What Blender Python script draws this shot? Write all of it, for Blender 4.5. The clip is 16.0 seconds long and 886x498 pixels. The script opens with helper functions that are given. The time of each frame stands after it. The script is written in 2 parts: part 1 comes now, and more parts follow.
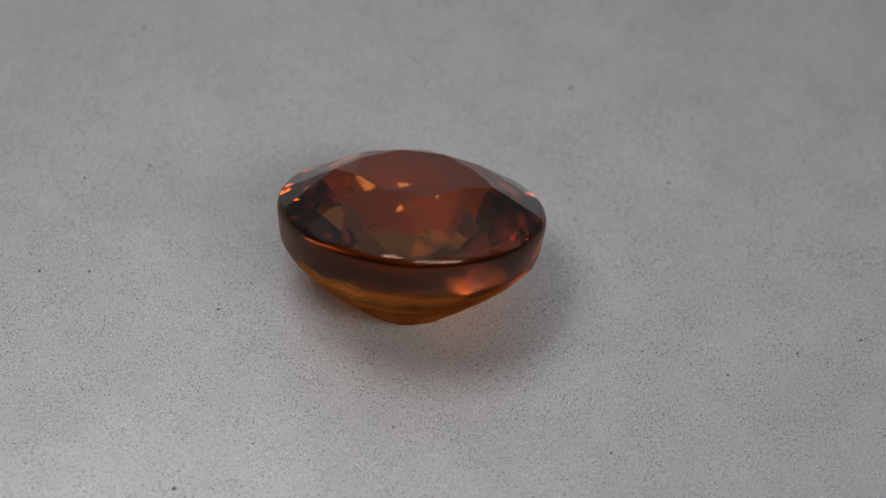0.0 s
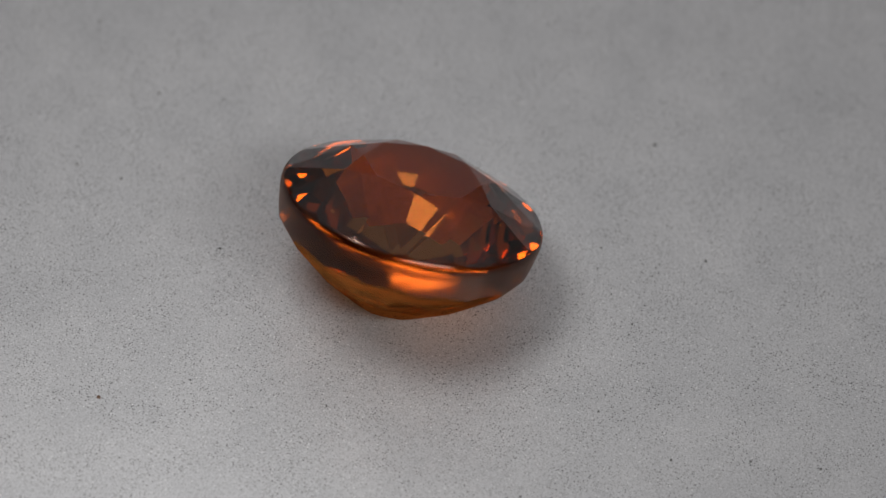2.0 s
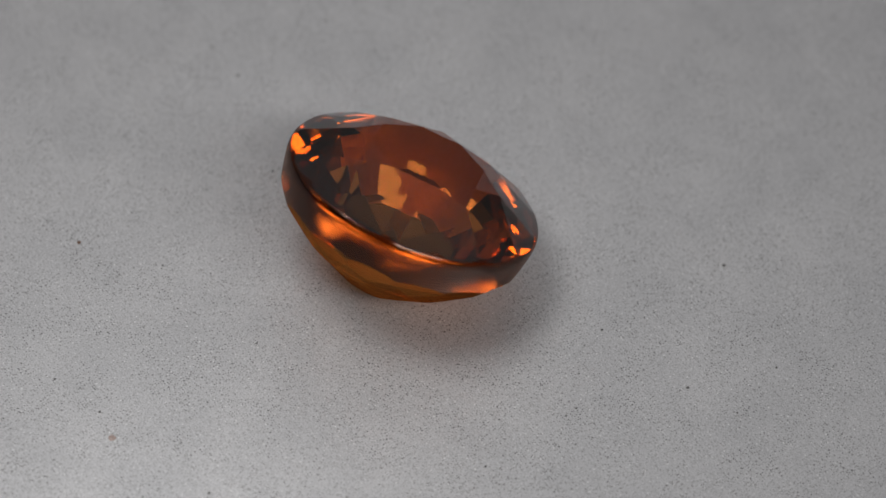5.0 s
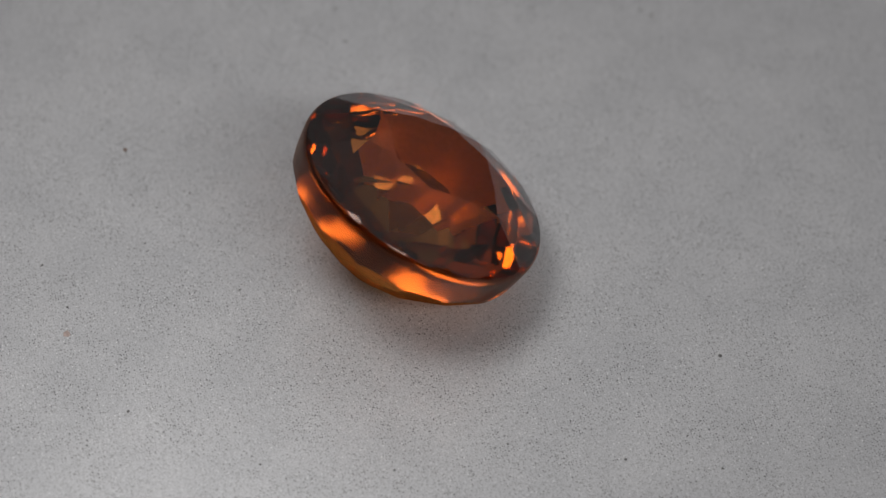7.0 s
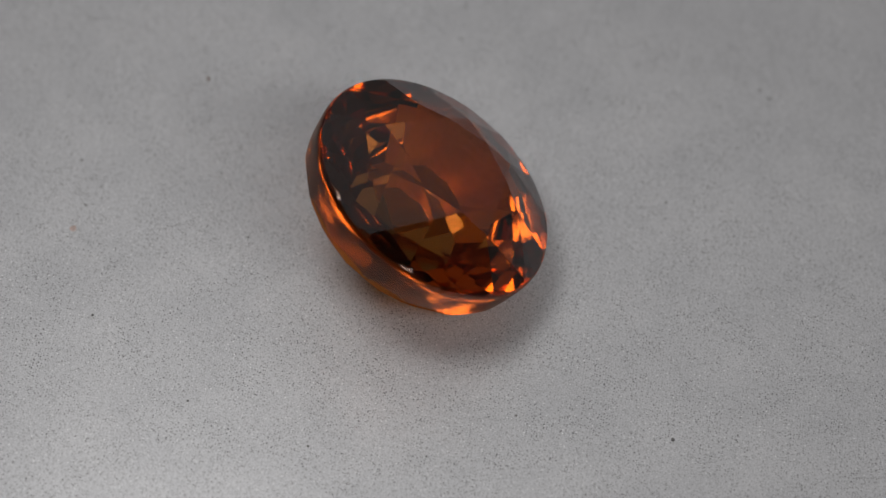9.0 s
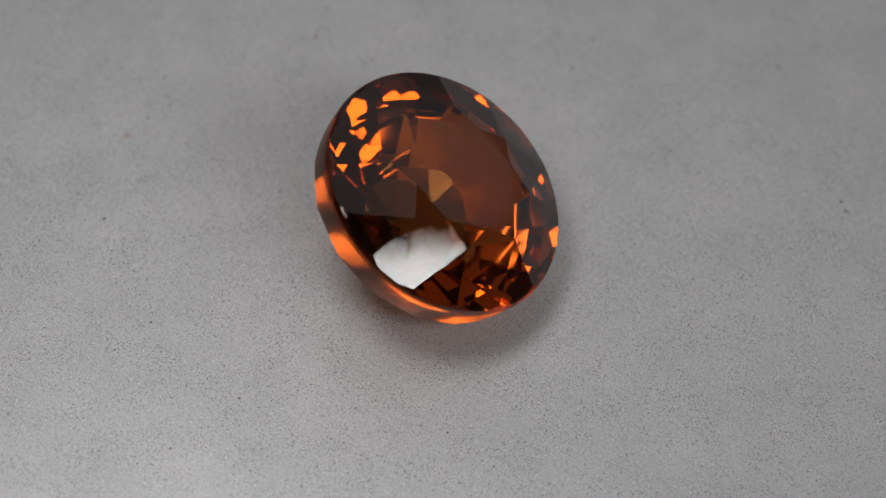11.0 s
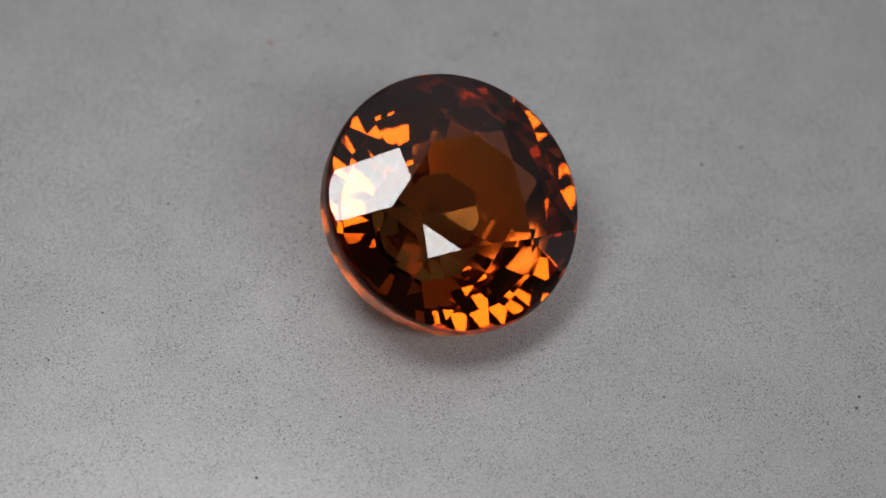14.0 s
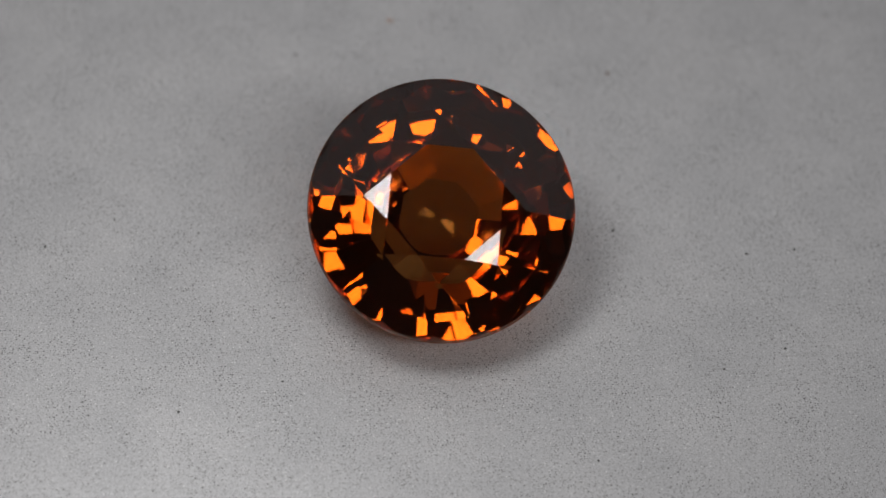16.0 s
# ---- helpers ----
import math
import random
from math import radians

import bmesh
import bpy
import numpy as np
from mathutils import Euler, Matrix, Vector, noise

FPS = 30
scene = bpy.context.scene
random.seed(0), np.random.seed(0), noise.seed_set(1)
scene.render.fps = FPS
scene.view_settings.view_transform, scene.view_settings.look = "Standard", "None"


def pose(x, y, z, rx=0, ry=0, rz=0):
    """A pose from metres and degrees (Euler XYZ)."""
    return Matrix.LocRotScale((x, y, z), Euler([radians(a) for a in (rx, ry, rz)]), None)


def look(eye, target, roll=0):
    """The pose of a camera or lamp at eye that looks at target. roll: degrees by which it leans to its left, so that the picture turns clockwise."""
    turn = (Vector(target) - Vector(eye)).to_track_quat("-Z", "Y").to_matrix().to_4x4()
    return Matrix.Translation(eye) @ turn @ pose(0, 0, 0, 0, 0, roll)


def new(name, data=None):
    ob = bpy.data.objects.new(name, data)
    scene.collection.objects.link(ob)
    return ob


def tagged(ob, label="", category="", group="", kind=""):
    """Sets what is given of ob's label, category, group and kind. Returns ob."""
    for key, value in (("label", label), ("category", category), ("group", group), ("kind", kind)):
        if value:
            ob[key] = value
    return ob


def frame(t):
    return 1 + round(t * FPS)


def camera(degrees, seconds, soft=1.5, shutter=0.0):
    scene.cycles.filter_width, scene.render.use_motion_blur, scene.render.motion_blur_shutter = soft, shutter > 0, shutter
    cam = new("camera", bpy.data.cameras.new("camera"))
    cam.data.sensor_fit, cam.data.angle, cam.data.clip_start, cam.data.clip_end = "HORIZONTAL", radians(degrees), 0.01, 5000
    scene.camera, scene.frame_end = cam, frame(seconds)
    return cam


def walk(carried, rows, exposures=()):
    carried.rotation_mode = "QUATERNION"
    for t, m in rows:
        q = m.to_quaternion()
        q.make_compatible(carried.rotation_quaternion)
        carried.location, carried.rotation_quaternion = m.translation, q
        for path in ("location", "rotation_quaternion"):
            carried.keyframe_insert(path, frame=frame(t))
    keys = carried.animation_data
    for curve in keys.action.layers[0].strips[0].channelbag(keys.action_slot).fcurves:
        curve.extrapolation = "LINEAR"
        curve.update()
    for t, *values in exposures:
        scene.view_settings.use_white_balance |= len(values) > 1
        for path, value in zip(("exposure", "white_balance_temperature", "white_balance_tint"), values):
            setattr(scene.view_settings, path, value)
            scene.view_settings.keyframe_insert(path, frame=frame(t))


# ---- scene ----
# ---- camera ----
cam = camera(17.616, 16.0)
EYE = (0.0, -0.06057208, 0.0770391)
AIM = (0.00064981, 0.00086622, 0.00069178)
LEAN = 3.87
walk(cam, [(0.0, look(EYE, AIM, LEAN)), (16.0, look(EYE, AIM, LEAN))])
cam.data.dof.use_dof = True
cam.data.dof.focus_distance = 0.0955
cam.data.dof.aperture_fstop = 54.0

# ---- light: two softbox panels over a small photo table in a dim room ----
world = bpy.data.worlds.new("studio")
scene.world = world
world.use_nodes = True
# unseen room, painted as a sky gradient: dark near the horizon, paler higher up
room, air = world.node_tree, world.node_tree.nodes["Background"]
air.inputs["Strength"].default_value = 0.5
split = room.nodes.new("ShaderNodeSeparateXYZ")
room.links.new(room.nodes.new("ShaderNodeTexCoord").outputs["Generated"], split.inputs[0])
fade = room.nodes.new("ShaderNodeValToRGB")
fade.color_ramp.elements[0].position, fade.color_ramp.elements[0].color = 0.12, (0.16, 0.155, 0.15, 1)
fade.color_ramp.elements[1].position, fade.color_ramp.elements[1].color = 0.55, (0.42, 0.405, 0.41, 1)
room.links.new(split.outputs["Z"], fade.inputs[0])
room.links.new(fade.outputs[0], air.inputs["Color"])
scene.view_settings.exposure = 0.0


def softbox(name, azimuth, elevation, distance, width, height, watts, roll=0):
    a, e = radians(azimuth), radians(elevation)
    place = Vector((math.cos(a) * math.cos(e), math.sin(a) * math.cos(e), math.sin(e))) * distance
    lamp = bpy.data.lights.new(name, "AREA")
    lamp.shape, lamp.size, lamp.size_y, lamp.energy = "RECTANGLE", width, height, watts
    lamp.color = (1.0, 0.985, 0.97)
    ob = new(name, lamp)
    ob.matrix_world = look(place, (0, 0, 0), roll)
    return ob


softbox("softbox_lamp_side", -157.0, 73.3, 0.04, 0.0128, 0.0146, 0.0056)
softbox("softbox_lamp_front", -54.2, 46.5, 0.25, 0.17, 0.055, 0.248, -27)


# ---- materials ----
def material(name):
    m = bpy.data.materials.new(name)
    m.use_nodes = True
    nt = m.node_tree
    return m, nt, nt.nodes["Principled BSDF"]


def node(nt, kind, **inputs):
    n = nt.nodes.new(kind)
    for k, v in inputs.items():
        n.inputs[k.replace("_", " ")].default_value = v
    return n


def ramp(nt, source, stops):
    r = nt.nodes.new("ShaderNodeValToRGB")
    while len(r.color_ramp.elements) < len(stops):
        r.color_ramp.elements.new(0.5)
    for el, (p, c) in zip(r.color_ramp.elements, stops):
        el.position, el.color = p, (*c, 1) if len(c) == 3 else c
    nt.links.new(source, r.inputs[0])
    return r


def mix(nt, kind, fac, a, b):
    n = nt.nodes.new("ShaderNodeMix")
    n.data_type, n.blend_type = "RGBA", kind
    for i, v in ((0, fac), (6, a), (7, b)):
        if isinstance(v, bpy.types.NodeSocket):
            nt.links.new(v, n.inputs[i])
        else:
            n.inputs[i].default_value = v
    return n.outputs[2]


def plate_material():
    m, nt, p = material("matt_grey_plate")
    co = nt.nodes.new("ShaderNodeTexCoord").outputs["Object"]
    cloud = node(nt, "ShaderNodeTexNoise", Scale=260.0, Detail=6.0, Roughness=0.65)
    grain = node(nt, "ShaderNodeTexNoise", Scale=5200.0, Detail=3.0, Roughness=0.7)
    patch = node(nt, "ShaderNodeTexNoise", Scale=700.0, Detail=3.0)
    for n in (cloud, grain, patch):
        nt.links.new(co, n.inputs["Vector"])
    col = ramp(nt, cloud.outputs["Fac"], [(0.32, (0.57, 0.575, 0.592)), (0.68, (0.655, 0.656, 0.67))]).outputs[0]
    fine = ramp(nt, grain.outputs["Fac"], [(0.3, (0.84, 0.84, 0.84)), (0.45, (0.97, 0.97, 0.97)), (0.7, (1.0, 1.0, 1.0))]).outputs[0]
    col = mix(nt, "MULTIPLY", 1.0, col, fine)
    # the finest grain, darker and paler than the mean
    dust = node(nt, "ShaderNodeTexNoise", Scale=17000.0, Detail=2.0, Roughness=0.8)
    nt.links.new(co, dust.inputs["Vector"])
    powder = ramp(nt, dust.outputs["Fac"], [(0.34, (0.8, 0.8, 0.8)), (0.5, (1.0, 1.0, 1.0)), (0.66, (1.2, 1.2, 1.2))]).outputs[0]
    col = mix(nt, "MULTIPLY", 1.0, col, powder)

    def dots(scale, share, size, shade):
        """Round grains in a share of the cells, each of its own size."""
        cells = node(nt, "ShaderNodeTexVoronoi", Scale=scale)
        cells.voronoi_dimensions = "2D"
        nt.links.new(co, cells.inputs["Vector"])
        dot = ramp(nt, cells.outputs["Distance"], [(size * 0.45, (1, 1, 1)), (size, (0, 0, 0))]).outputs[0]
        pick = ramp(nt, cells.outputs["Color"], [(1 - share, (0, 0, 0)), (1 - share * 0.45, (1, 1, 1))]).outputs[0]
        mask = mix(nt, "MULTIPLY", 1.0, dot, pick)
        return mix(nt, "MULTIPLY", 1.0, mask, (shade, shade, shade, 1))

    # small dark pits of three sizes, denser in some patches; pale glints painted in
    where = ramp(nt, patch.outputs["Fac"], [(0.38, (0.45, 0.45, 0.45)), (0.62, (1, 1, 1))]).outputs[0]
    for scale, share, size, shade in ((11000.0, 0.6, 0.3, 0.9), (5200.0, 0.42, 0.19, 1.0), (1900.0, 0.2, 0.08, 1.0)):
        col = mix(nt, "MIX", mix(nt, "MULTIPLY", 1.0, dots(scale, share, size, shade), where), col, (0.05, 0.05, 0.05, 1))
    col = mix(nt, "MIX", dots(6400.0, 0.3, 0.2, 0.9), col, (0.95, 0.95, 0.95, 1))
    nt.links.new(col, p.inputs["Base Color"])
    p.inputs["Metallic"].default_value = 0.4
    p.inputs["Roughness"].default_value = 0.43
    bump = node(nt, "ShaderNodeBump", Strength=0.25, Distance=0.00004)
    nt.links.new(grain.outputs["Fac"], bump.inputs["Height"])
    nt.links.new(bump.outputs[0], p.inputs["Normal"])
    return m


STONE_IOR = 1.83


def crown_material(name, rough, tint, gloss=0.5):
    """Clear stone, tinted on the way in and out."""
    m, nt, p = material(name)
    p.inputs["Base Color"].default_value = (*tint, 1)
    p.inputs["Transmission Weight"].default_value = 1.0
    p.inputs["IOR"].default_value = STONE_IOR
    p.inputs["Roughness"].default_value = rough
    p.inputs["Specular IOR Level"].default_value = gloss
    p.inputs["Specular Tint"].default_value = (0.92, 0.91, 0.9, 1)
    return m


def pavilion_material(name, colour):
    """The lower half, its surface tinted darker to stand for light lost inside."""
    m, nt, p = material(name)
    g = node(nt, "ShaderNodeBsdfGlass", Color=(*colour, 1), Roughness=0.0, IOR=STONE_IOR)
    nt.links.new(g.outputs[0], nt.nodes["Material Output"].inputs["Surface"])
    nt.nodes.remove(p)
    return m


def rim_material(name):
    """The brown rim and belly, ground smooth but not fully polished."""
    m = crown_material(name, 0.11, (0.26, 0.09, 0.022), 0.3)
    nt = m.node_tree
    deep = node(nt, "ShaderNodeBsdfGlass", Color=(0.44, 0.16, 0.045, 1), Roughness=0.2, IOR=STONE_IOR)
    both = nt.nodes.new("ShaderNodeMixShader")
    both.inputs[0].default_value = 0.6
    nt.links.new(nt.nodes["Principled BSDF"].outputs[0], both.inputs[1])
    nt.links.new(deep.outputs[0], both.inputs[2])
    nt.links.new(both.outputs[0], nt.nodes["Material Output"].inputs["Surface"])
    return m


def plain(name, colour, rough=0.8, scale=40.0, spread=0.12):
    m, nt, p = material(name)
    n = node(nt, "ShaderNodeTexNoise", Scale=scale, Detail=5.0)
    nt.links.new(nt.nodes.new("ShaderNodeTexCoord").outputs["Object"], n.inputs["Vector"])
    lo, hi = [c * (1 - spread) for c in colour], [c * (1 + spread) for c in colour]
    nt.links.new(ramp(nt, n.outputs["Fac"], [(0.3, lo), (0.7, hi)]).outputs[0], p.inputs["Base Color"])
    p.inputs["Roughness"].default_value = rough
    return m


PLATE = plate_material()
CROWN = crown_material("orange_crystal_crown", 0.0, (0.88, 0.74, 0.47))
PAVILION = pavilion_material("depth_tinted_pavilion", (0.64, 0.243, 0.062))
# culet tint carries the shade under the stone and the longest light path
SHADED_CULET = pavilion_material("shade_tinted_culet", (0.37, 0.155, 0.045))
GIRDLE = rim_material("polished_girdle")
SPECK = plain("dark_grit", (0.13, 0.128, 0.125), 0.8, 9000.0, 0.5)
STAIN = plain("pale_red_stain", (0.42, 0.33, 0.3), 0.7, 9000.0, 0.25)
FIBRE = plain("grey_fibre", (0.34, 0.34, 0.34), 0.7, 9000.0, 0.3)
RUST = plain("reddish_grit", (0.16, 0.09, 0.06), 0.8, 9000.0, 0.4)
WALL_DARK = plain("plain_dark_grey", (0.3, 0.29, 0.29))
TABLE = plain("grey_table_top", (0.3, 0.3, 0.3))


# ---- structure ----
def mesh_object(name, bm, mat, parent=None, label="", smooth=False):
    me = bpy.data.meshes.new(name)
    bm.normal_update()
    bm.to_mesh(me)
    bm.free()
    me.materials.append(mat)
    for f in me.polygons:
        f.use_smooth = smooth
    ob = new(name, me)
    ob.parent = parent
    if label:
        tagged(ob, label)
    return ob


def part(name, bm, mat, parent, label="", smooth=False):
    return mesh_object(name, bm, mat, parent, label, smooth)


def box(x0, y0, z0, x1, y1, z1):
    bm = bmesh.new()
    bmesh.ops.create_cube(bm, size=1.0)
    for v in bm.verts:
        v.co = ((x0 + x1) / 2 + v.co.x * (x1 - x0), (y0 + y1) / 2 + v.co.y * (y1 - y0), (z0 + z1) / 2 + v.co.z * (z1 - z0))
    return bm


W, T, LOW, HIGH = 0.7, 0.02, -0.03, 0.75
tagged(mesh_object("floor", box(-W, -W, LOW - T, W, W, LOW), TABLE), "plain grey table top under the turntable", "floor", kind="structure")
def slab(corners, z0, z1):
    bm = bmesh.new()
    low, top = [[bm.verts.new((x, y, z)) for x, y in corners] for z in (z0, z1)]
    bm.faces.new(low[::-1]), bm.faces.new(top)
    for i in range(len(corners)):
        j = (i + 1) % len(corners)
        bm.faces.new((low[i], low[j], top[j], top[i]))
    return bm


# unseen blockers, added to keep the stone's southern reflections dark
tagged(mesh_object("blocker_south", box(-W - T, -W - T, LOW - T, W + T, -W, HIGH), WALL_DARK), "unseen dark grey wall behind the camera, added to block light", "wall", kind="structure")
tagged(mesh_object("blocker_west", box(-W - T, -W, LOW - T, -W, 0.0, HIGH), WALL_DARK), "unseen dark grey screen beside the table, added to block light", "wall", kind="structure")
tagged(mesh_object("blocker_east", box(W, -W, LOW - T, W + T, 0.05, HIGH), WALL_DARK), "unseen dark grey screen beside the table, added to block light", "wall", kind="structure")
# added cover, its edge slanted to fit where the facets turn dark
tagged(mesh_object("ceiling", slab([(-W - T, -W - T), (W + T, -W - T), (W + T, 0.13), (-W - T, -0.3)], HIGH, HIGH + T), WALL_DARK), "unseen dark grey cover over the camera, added to block light", "ceiling", kind="structure")

# ---- turntable ----
DISC_R = 0.15


def lathe(profile, n):
    bm = bmesh.new()
    rings = []
    for r, z in profile:
        if r < 1e-9:
            rings.append([bm.verts.new((0, 0, z))])
        else:
            rings.append([bm.verts.new((r * math.cos(2 * math.pi * i / n), r * math.sin(2 * math.pi * i / n), z)) for i in range(n)])
    for a, b in zip(rings, rings[1:]):
        for i in range(n):
            j = (i + 1) % n
            ring = [a[0]] if len(a) == 1 else [a[i], a[j]]
            ring += [b[0]] if len(b) == 1 else [b[j], b[i]]
            bm.faces.new(ring)
    bmesh.ops.recalc_face_normals(bm, faces=bm.faces)
    return bm


turntable = tagged(new("turntable"), "matt grey speckled turntable plate under the gemstone", "turntable")
turntable.empty_display_size = 0.01
part("plate", lathe([(0, 0), (DISC_R - 0.002, 0), (DISC_R, -0.002), (DISC_R, -0.008), (DISC_R - 0.002, -0.01), (0, -0.01)], 128), PLATE, turntable)
part("base", lathe([(0, -0.0102), (0.08, -0.0102), (0.084, -0.014), (0.084, LOW), (0, LOW)], 64), WALL_DARK, turntable, "black turntable foot")


def grit(radius, seed, flat=0.6):
    rng = random.Random(seed)
    bm = bmesh.new()
    bmesh.ops.create_icosphere(bm, subdivisions=2, radius=radius)
    for v in bm.verts:
        v.co *= 1 + 0.35 * noise.noise(v.co / radius * 1.3 + Vector((seed, 0, 0))) + rng.uniform(-0.06, 0.06)
        v.co.z *= flat
    return bm


SPECKS = ((12.82, -2.2, 0.10), (10.43, -3.28, 0.09), (15.01, -1.48, 0.10), (7.55, -2.5, 0.09), (-6.84, -1.8, 0.11), (8.5, 5.04, 0.11),
          (-0.67, -6.22, 0.08), (10.2, 5.83, 0.08), (-15.62, 5.81, 0.13), (4.97, 9.24, 0.14), (9.42, 8.09, 0.09),
          (-10.74, 10.96, 0.12), (-8.15, 10.05, 0.08), (-9.82, 4.39, 0.1), (-11.36, -0.49, 0.12), (-5.11, 7.83, 0.09), (-0.98, -12.06, 0.09),
          (-2.93, -12.66, 0.09), (-12.03, 3.66, 0.11), (-5.2, -7.22, 0.09), (3.68, -10.66, 0.11), (7.21, 1.37, 0.08),
          (-11.06, 10.61, 0.12), (5.01, 4.01, 0.09), (-13.05, -0.59, 0.11), (6.53, -6.75, 0.09))
for i, (x, y, r) in enumerate(SPECKS):
    s = part("speck", grit(r * 0.00045, i), SPECK, turntable)
    s.location = (x * 0.001, y * 0.001, r * 0.0002)
stain = part("rust_stain", grit(0.00013, 78, 0.15), STAIN, turntable, "faint reddish stain on the plate")
stain.location = (0.00013, -0.01222, 0)
rust = part("rust_speck", grit(0.00007, 77), RUST, turntable, "tiny reddish brown grain")
rust.location = (-0.00759, -0.00915, 0.00002)


def fibre(turns, radius, thick):
    """A curled thread lying flat."""
    bm = bmesh.new()
    rings = []
    for i in range(25):
        a = turns * 2 * math.pi * i / 24
        c = Vector((radius * (0.55 + 0.45 * i / 24) * math.cos(a), radius * (0.55 + 0.45 * i / 24) * 0.8 * math.sin(a), thick * 1.2))
        out = Vector((math.cos(a), math.sin(a), 0))
        rings.append([bm.verts.new(c + thick * (out * math.cos(b) + Vector((0, 0, 1)) * math.sin(b))) for b in (0, 1.57, 3.14, 4.71)])
    for p, q in zip(rings, rings[1:]):
        for k in range(4):
            bm.faces.new((p[k], p[(k + 1) % 4], q[(k + 1) % 4], q[k]))
    bm.faces.new(rings[0][::-1]), bm.faces.new(rings[-1])
    bmesh.ops.recalc_face_normals(bm, faces=bm.faces)
    return bm


curl = part("fibre", fibre(0.8, 0.00017, 0.00001), FIBRE, turntable, "tiny curled grey fibre")
curl.location = (0.00139, 0.00831, 0)

# ---- gemstone ----
R = 0.0045
HC = 0.255 * R
RT, RS = 0.448 * R, 0.597 * R
EDGE = 0.977 * R


# lower tiers: name, how many, a radius and depth they pass through, their slope, turn
TIERS = (("upper_pavilion_facet", 16, 0.930, 0.320, 51.5, 0.0), ("pavilion_facet", 16, 0.842, 0.432, 41.1, 0.5),
         ("lower_pavilion_facet", 16, 0.537, 0.680, 34.7, 0.5), ("culet_facet", 8, 0.464, 0.802, 14.8, 0.0))
# the rounded rim and belly above them: depth and radius
BELLY_CURVE = ((-0.006, 0.960), (0.0, 0.970), (0.008, 0.979), (0.02, 0.987), (0.036, 0.993), (0.056, 0.9955), (0.08, 0.995), (0.11, 0.991),
               (0.15, 0.985), (0.19, 0.979), (0.23, 0.972), (0.27, 0.964), (0.31, 0.954), (0.35, 0.942), (0.39, 0.927), (0.42, 0.912))


def polar(r, a, z):
    return Vector((r * math.cos(a), r * math.sin(a), z))


def half_space(p, q, r):
    n = (q - p).cross(r - p).normalized()
    if n.dot(p) < 0:
        n = -n
    return n, n.dot(p)


def sloped(r, z, a, degrees):
    """A pavilion plane through radius r at height z, that leans inwards going down."""
    s = radians(degrees)
    n = Vector((math.sin(s) * math.cos(a), math.sin(s) * math.sin(a), -math.cos(s)))
    return n, n.dot(polar(r, a, z))


def gem_planes():
    out = [("table_facet", Vector((0, 0, 1)), HC)]
    step = math.pi / 4
    slope = HC / (EDGE - RT)

    def tip(k):
        return polar(RS, (k + 0.5) * step, slope * (EDGE - RS * math.cos(step / 2)))

    for k in range(8):
        a = k * step
        v, v2, g, g2 = polar(RT, a, HC), polar(RT, a + step, HC), polar(EDGE, a, 0), polar(EDGE, a + step, 0)
        mid = polar(EDGE, a + step / 2, 0)
        out.append(("main_facet", *half_space(g, tip(k), tip(k - 1))))
        out.append(("star_facet", *half_space(v, v2, tip(k))))
        out.append(("upper_girdle_facet", *half_space(g, mid, tip(k))))
        out.append(("upper_girdle_facet", *half_space(mid, g2, tip(k))))
    rng = random.Random(5)
    for name, count, r, z, degrees, offset in TIERS:
        for k in range(count):
            # each facet is ground by hand, a little off its place
            a = (k + offset + rng.uniform(-0.03, 0.03)) * 2 * math.pi / count
            out.append((name, *sloped(r * R * rng.uniform(0.997, 1.003), -z * R, a, degrees + rng.uniform(-0.7, 0.7))))
    return out


def cut_stone():
    """Faces (tag, corner list) of a rounded disc cut by every facet plane."""
    n, prof = 144, [(r * R, -z * R) for z, r in BELLY_CURVE]
    prof = [(prof[0][0], 1.2 * R)] + prof + [(0.86 * R, -0.52 * R), (0.6 * R, -1.5 * R)]
    ang = [2 * math.pi * i / n for i in range(n)]
    faces = [("girdle", [polar(r0, ang[i], z0), polar(r1, ang[i], z1), polar(r1, ang[(i + 1) % n], z1), polar(r0, ang[(i + 1) % n], z0)])
             for (r0, z0), (r1, z1) in zip(prof, prof[1:]) for i in range(n)]
    for tag, nn, d in gem_planes():
        kept, rim = [], []
        for name, poly in faces:
            side = [nn.dot(p) - d for p in poly]
            if max(side) <= 1e-10:
                kept.append((name, poly))
                continue
            new_poly = []
            for i, p in enumerate(poly):
                j = (i + 1) % len(poly)
                if side[i] <= 1e-10:
                    new_poly.append(p)
                if (side[i] > 1e-10) != (side[j] > 1e-10):
                    cross = p.lerp(poly[j], side[i] / (side[i] - side[j]))
                    new_poly.append(cross)
                    rim.append(cross)
            if len(new_poly) > 2:
                kept.append((name, new_poly))
        faces = kept
        if len(rim) > 2:
            c = sum(rim, Vector()) / len(rim)
            x = (rim[0] - c).normalized()
            y = nn.cross(x)
            rim.sort(key=lambda p: math.atan2((p - c).dot(y), (p - c).dot(x)))
            ring = []
            for p in rim:
                if not ring or (p - ring[-1]).length > 1e-8:
                    ring.append(p)
            if (ring[0] - ring[-1]).length < 1e-8:
                ring.pop()
            if len(ring) > 2:
                faces.append((tag, ring))
    return faces


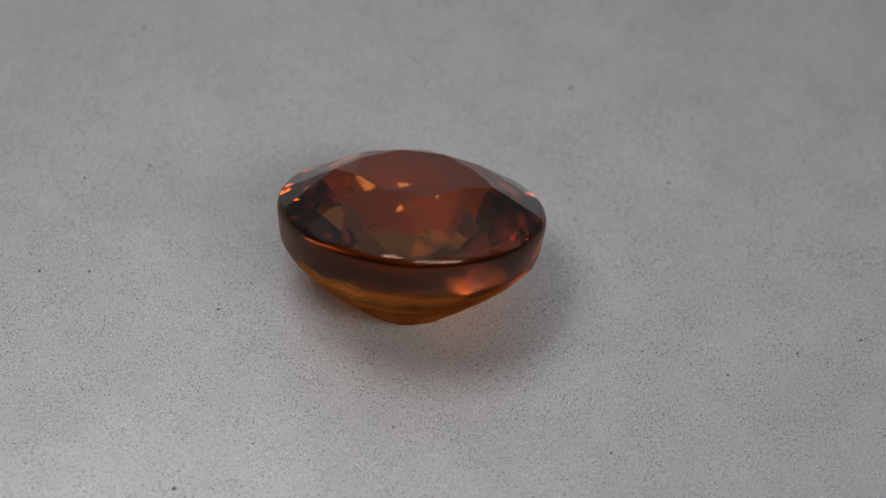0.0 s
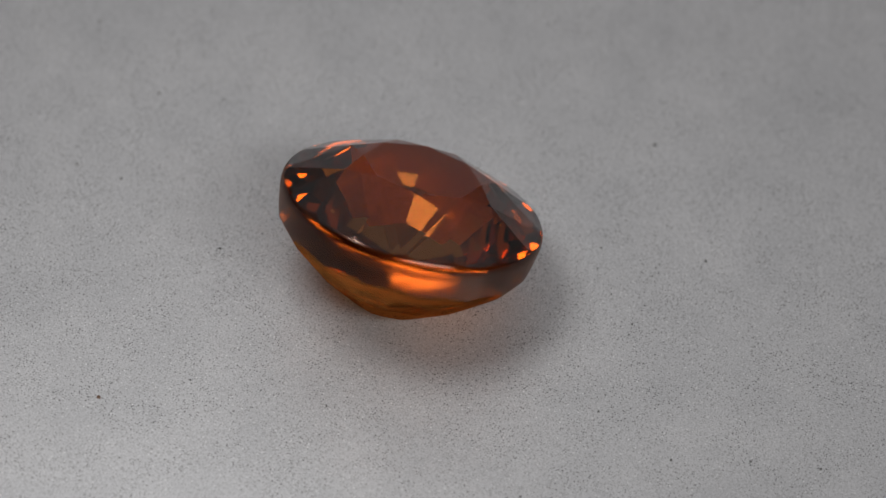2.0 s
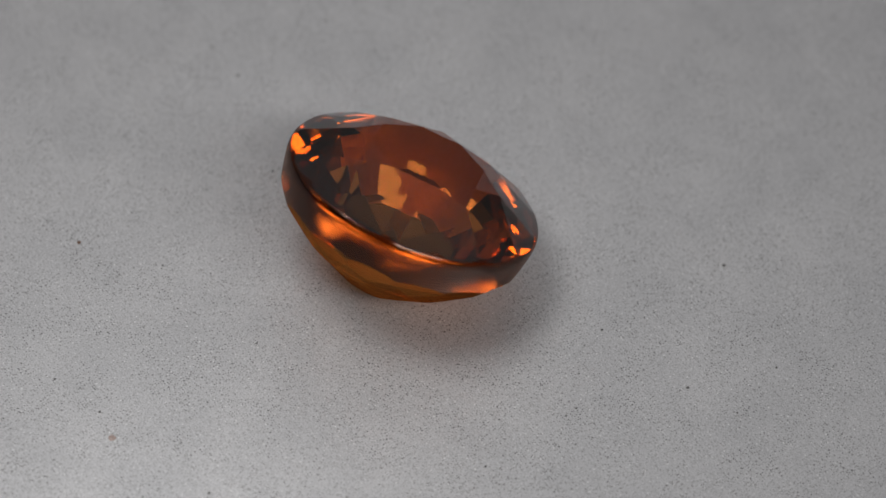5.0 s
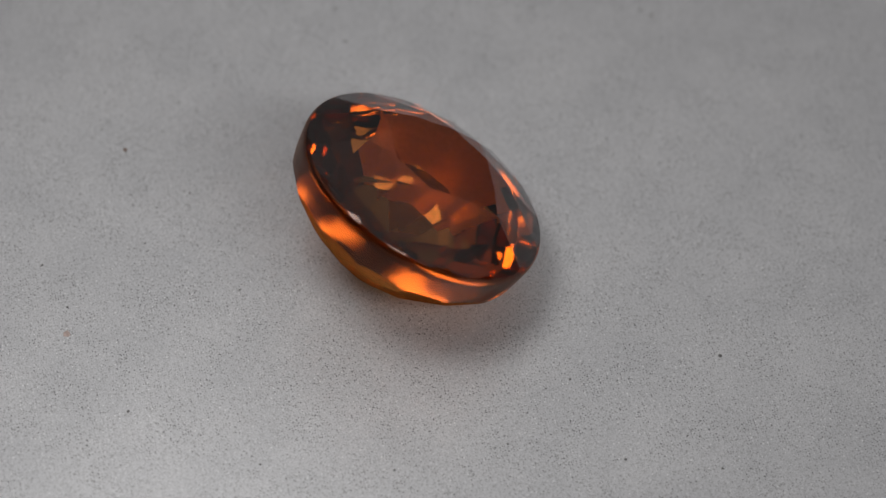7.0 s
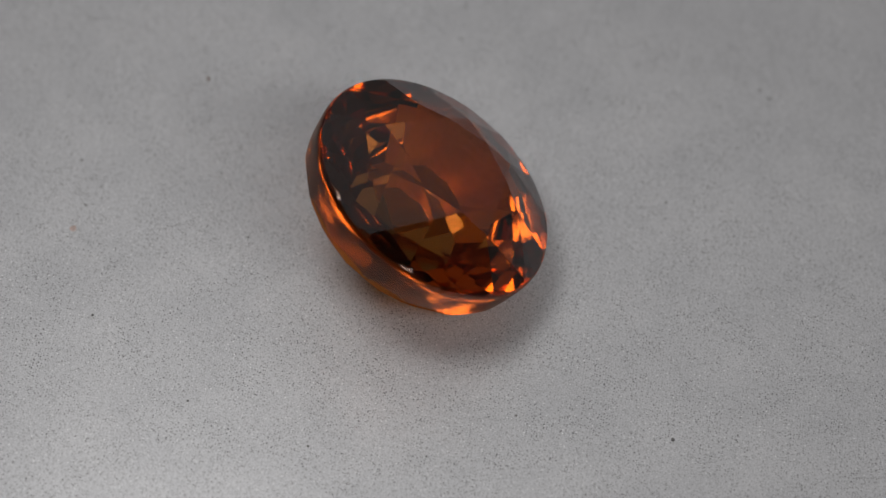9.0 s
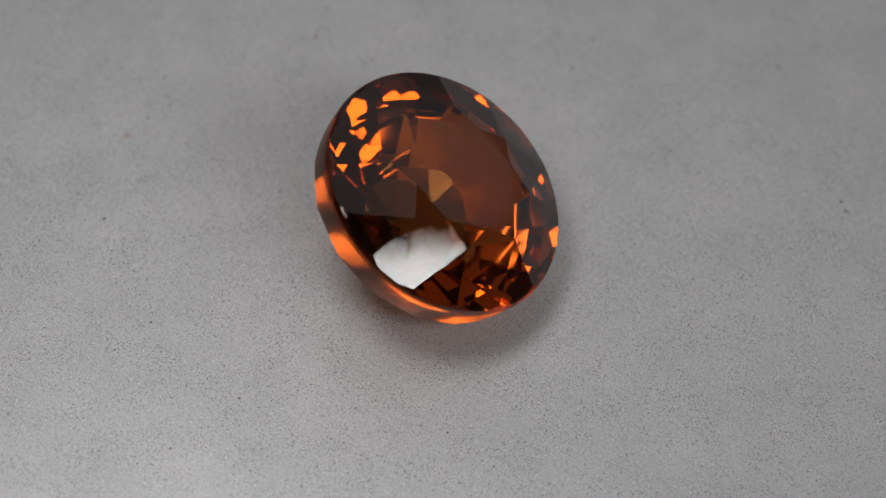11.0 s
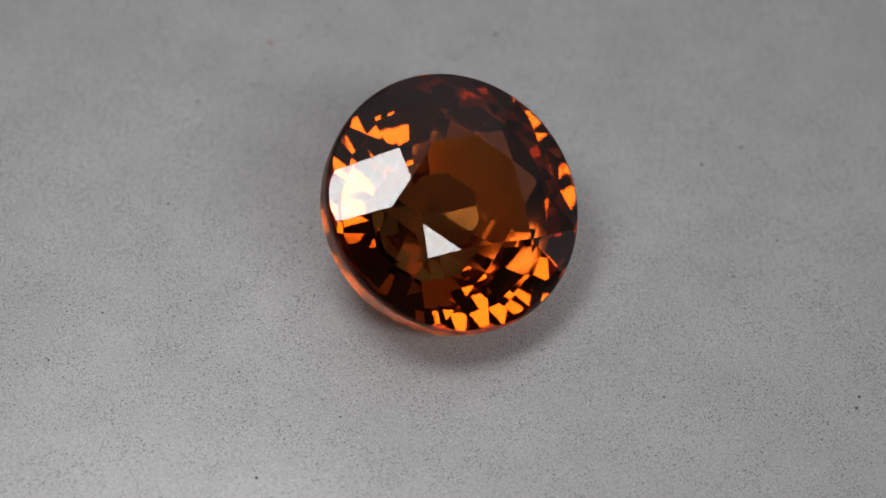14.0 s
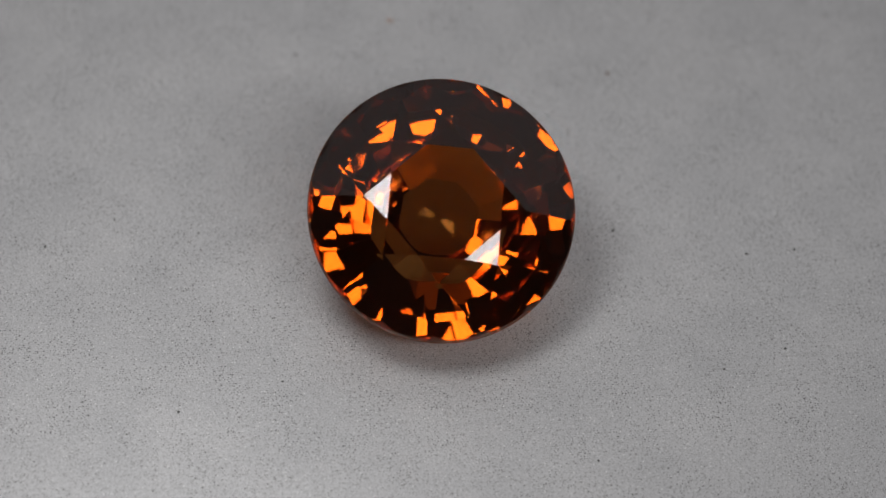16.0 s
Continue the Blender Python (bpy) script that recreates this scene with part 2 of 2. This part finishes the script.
gemstone = tagged(new("gemstone"), "round faceted orange-brown transparent gemstone lying tilted on grey plate", "gemstone")
gemstone.empty_display_size = 0.003
STONE = cut_stone()
LOWER = [tier[0] for tier in TIERS]
girdle_bm = bmesh.new()
for tag, poly in STONE:
    if tag == "girdle":
        girdle_bm.faces.new([girdle_bm.verts.new(p) for p in poly])
bmesh.ops.remove_doubles(girdle_bm, verts=girdle_bm.verts, dist=1e-8)
bmesh.ops.recalc_face_normals(girdle_bm, faces=girdle_bm.faces)
part("girdle", girdle_bm, GIRDLE, gemstone, "smooth polished rounded rim of the stone", smooth=True)
for tag, poly in STONE:
    if tag != "girdle":
        bm = bmesh.new()
        f = bm.faces.new([bm.verts.new(p) for p in poly])
        f.normal_update()
        if f.normal.dot(f.calc_center_median() - Vector((0, 0, -0.2 * R))) < 0:
            f.normal_flip()
        part(tag, bm, SHADED_CULET if tag == LOWER[-1] else PAVILION if tag in LOWER else CROWN, gemstone)

CORNERS = np.array([tuple(p) for _, poly in STONE for p in poly])


# ---- how the plate and the stone turn ----
def turned(t):
    return -10.797 * t + 0.0016 * t * t


def rest(x, y, tilt, lean, spin):
    """The stone lying on the plate, its axis tilted towards the azimuth lean, at the plate's first position."""
    m = pose(0, 0, 0, 0, 0, lean) @ pose(0, 0, 0, 0, tilt, 0) @ pose(0, 0, 0, 0, 0, spin)
    low = (CORNERS @ np.array(m.to_3x3()).T)[:, 2].min()
    return Matrix.Translation((x, y, -low)) @ m


def motions():
    turn = [(t / 2, pose(0, 0, 0, 0, 0, turned(t / 2))) for t in range(33)]
    walk(turntable, turn)
    first = rest(-0.000466, 0.000031, 27.63, 87.47, 243.56)
    second = rest(-0.000929, 0.000223, 28.16, 102.46, 228.57)
    third = rest(-0.000994, 0.000198, 29.3, 103.23, 227.8)
    last = rest(-0.000518, 0.000139, 28.31, 91.33, 238.26)
    times = [(t, first) for t in (0, 0.5, 1, 1.5, 2, 2.5, 2.8, 3.0, 3.1)] + [(t, second) for t in (3.3, 3.4, 3.6, 4.0, 4.4, 4.8)]
    times += [(t, third) for t in (5.3, 5.8, 6.3, 6.8, 7.3, 7.8, 8.3, 8.8, 9.3, 9.8, 10.3, 10.8, 11.3, 11.8, 12.3, 12.8, 13.3, 13.8, 14.3, 14.8, 15.1, 15.25)]
    times += [(t, last) for t in (15.5, 15.6, 15.8, 16.0)]
    walk(gemstone, [(t, pose(0, 0, 0, 0, 0, turned(t)) @ m) for t, m in times])


motions()
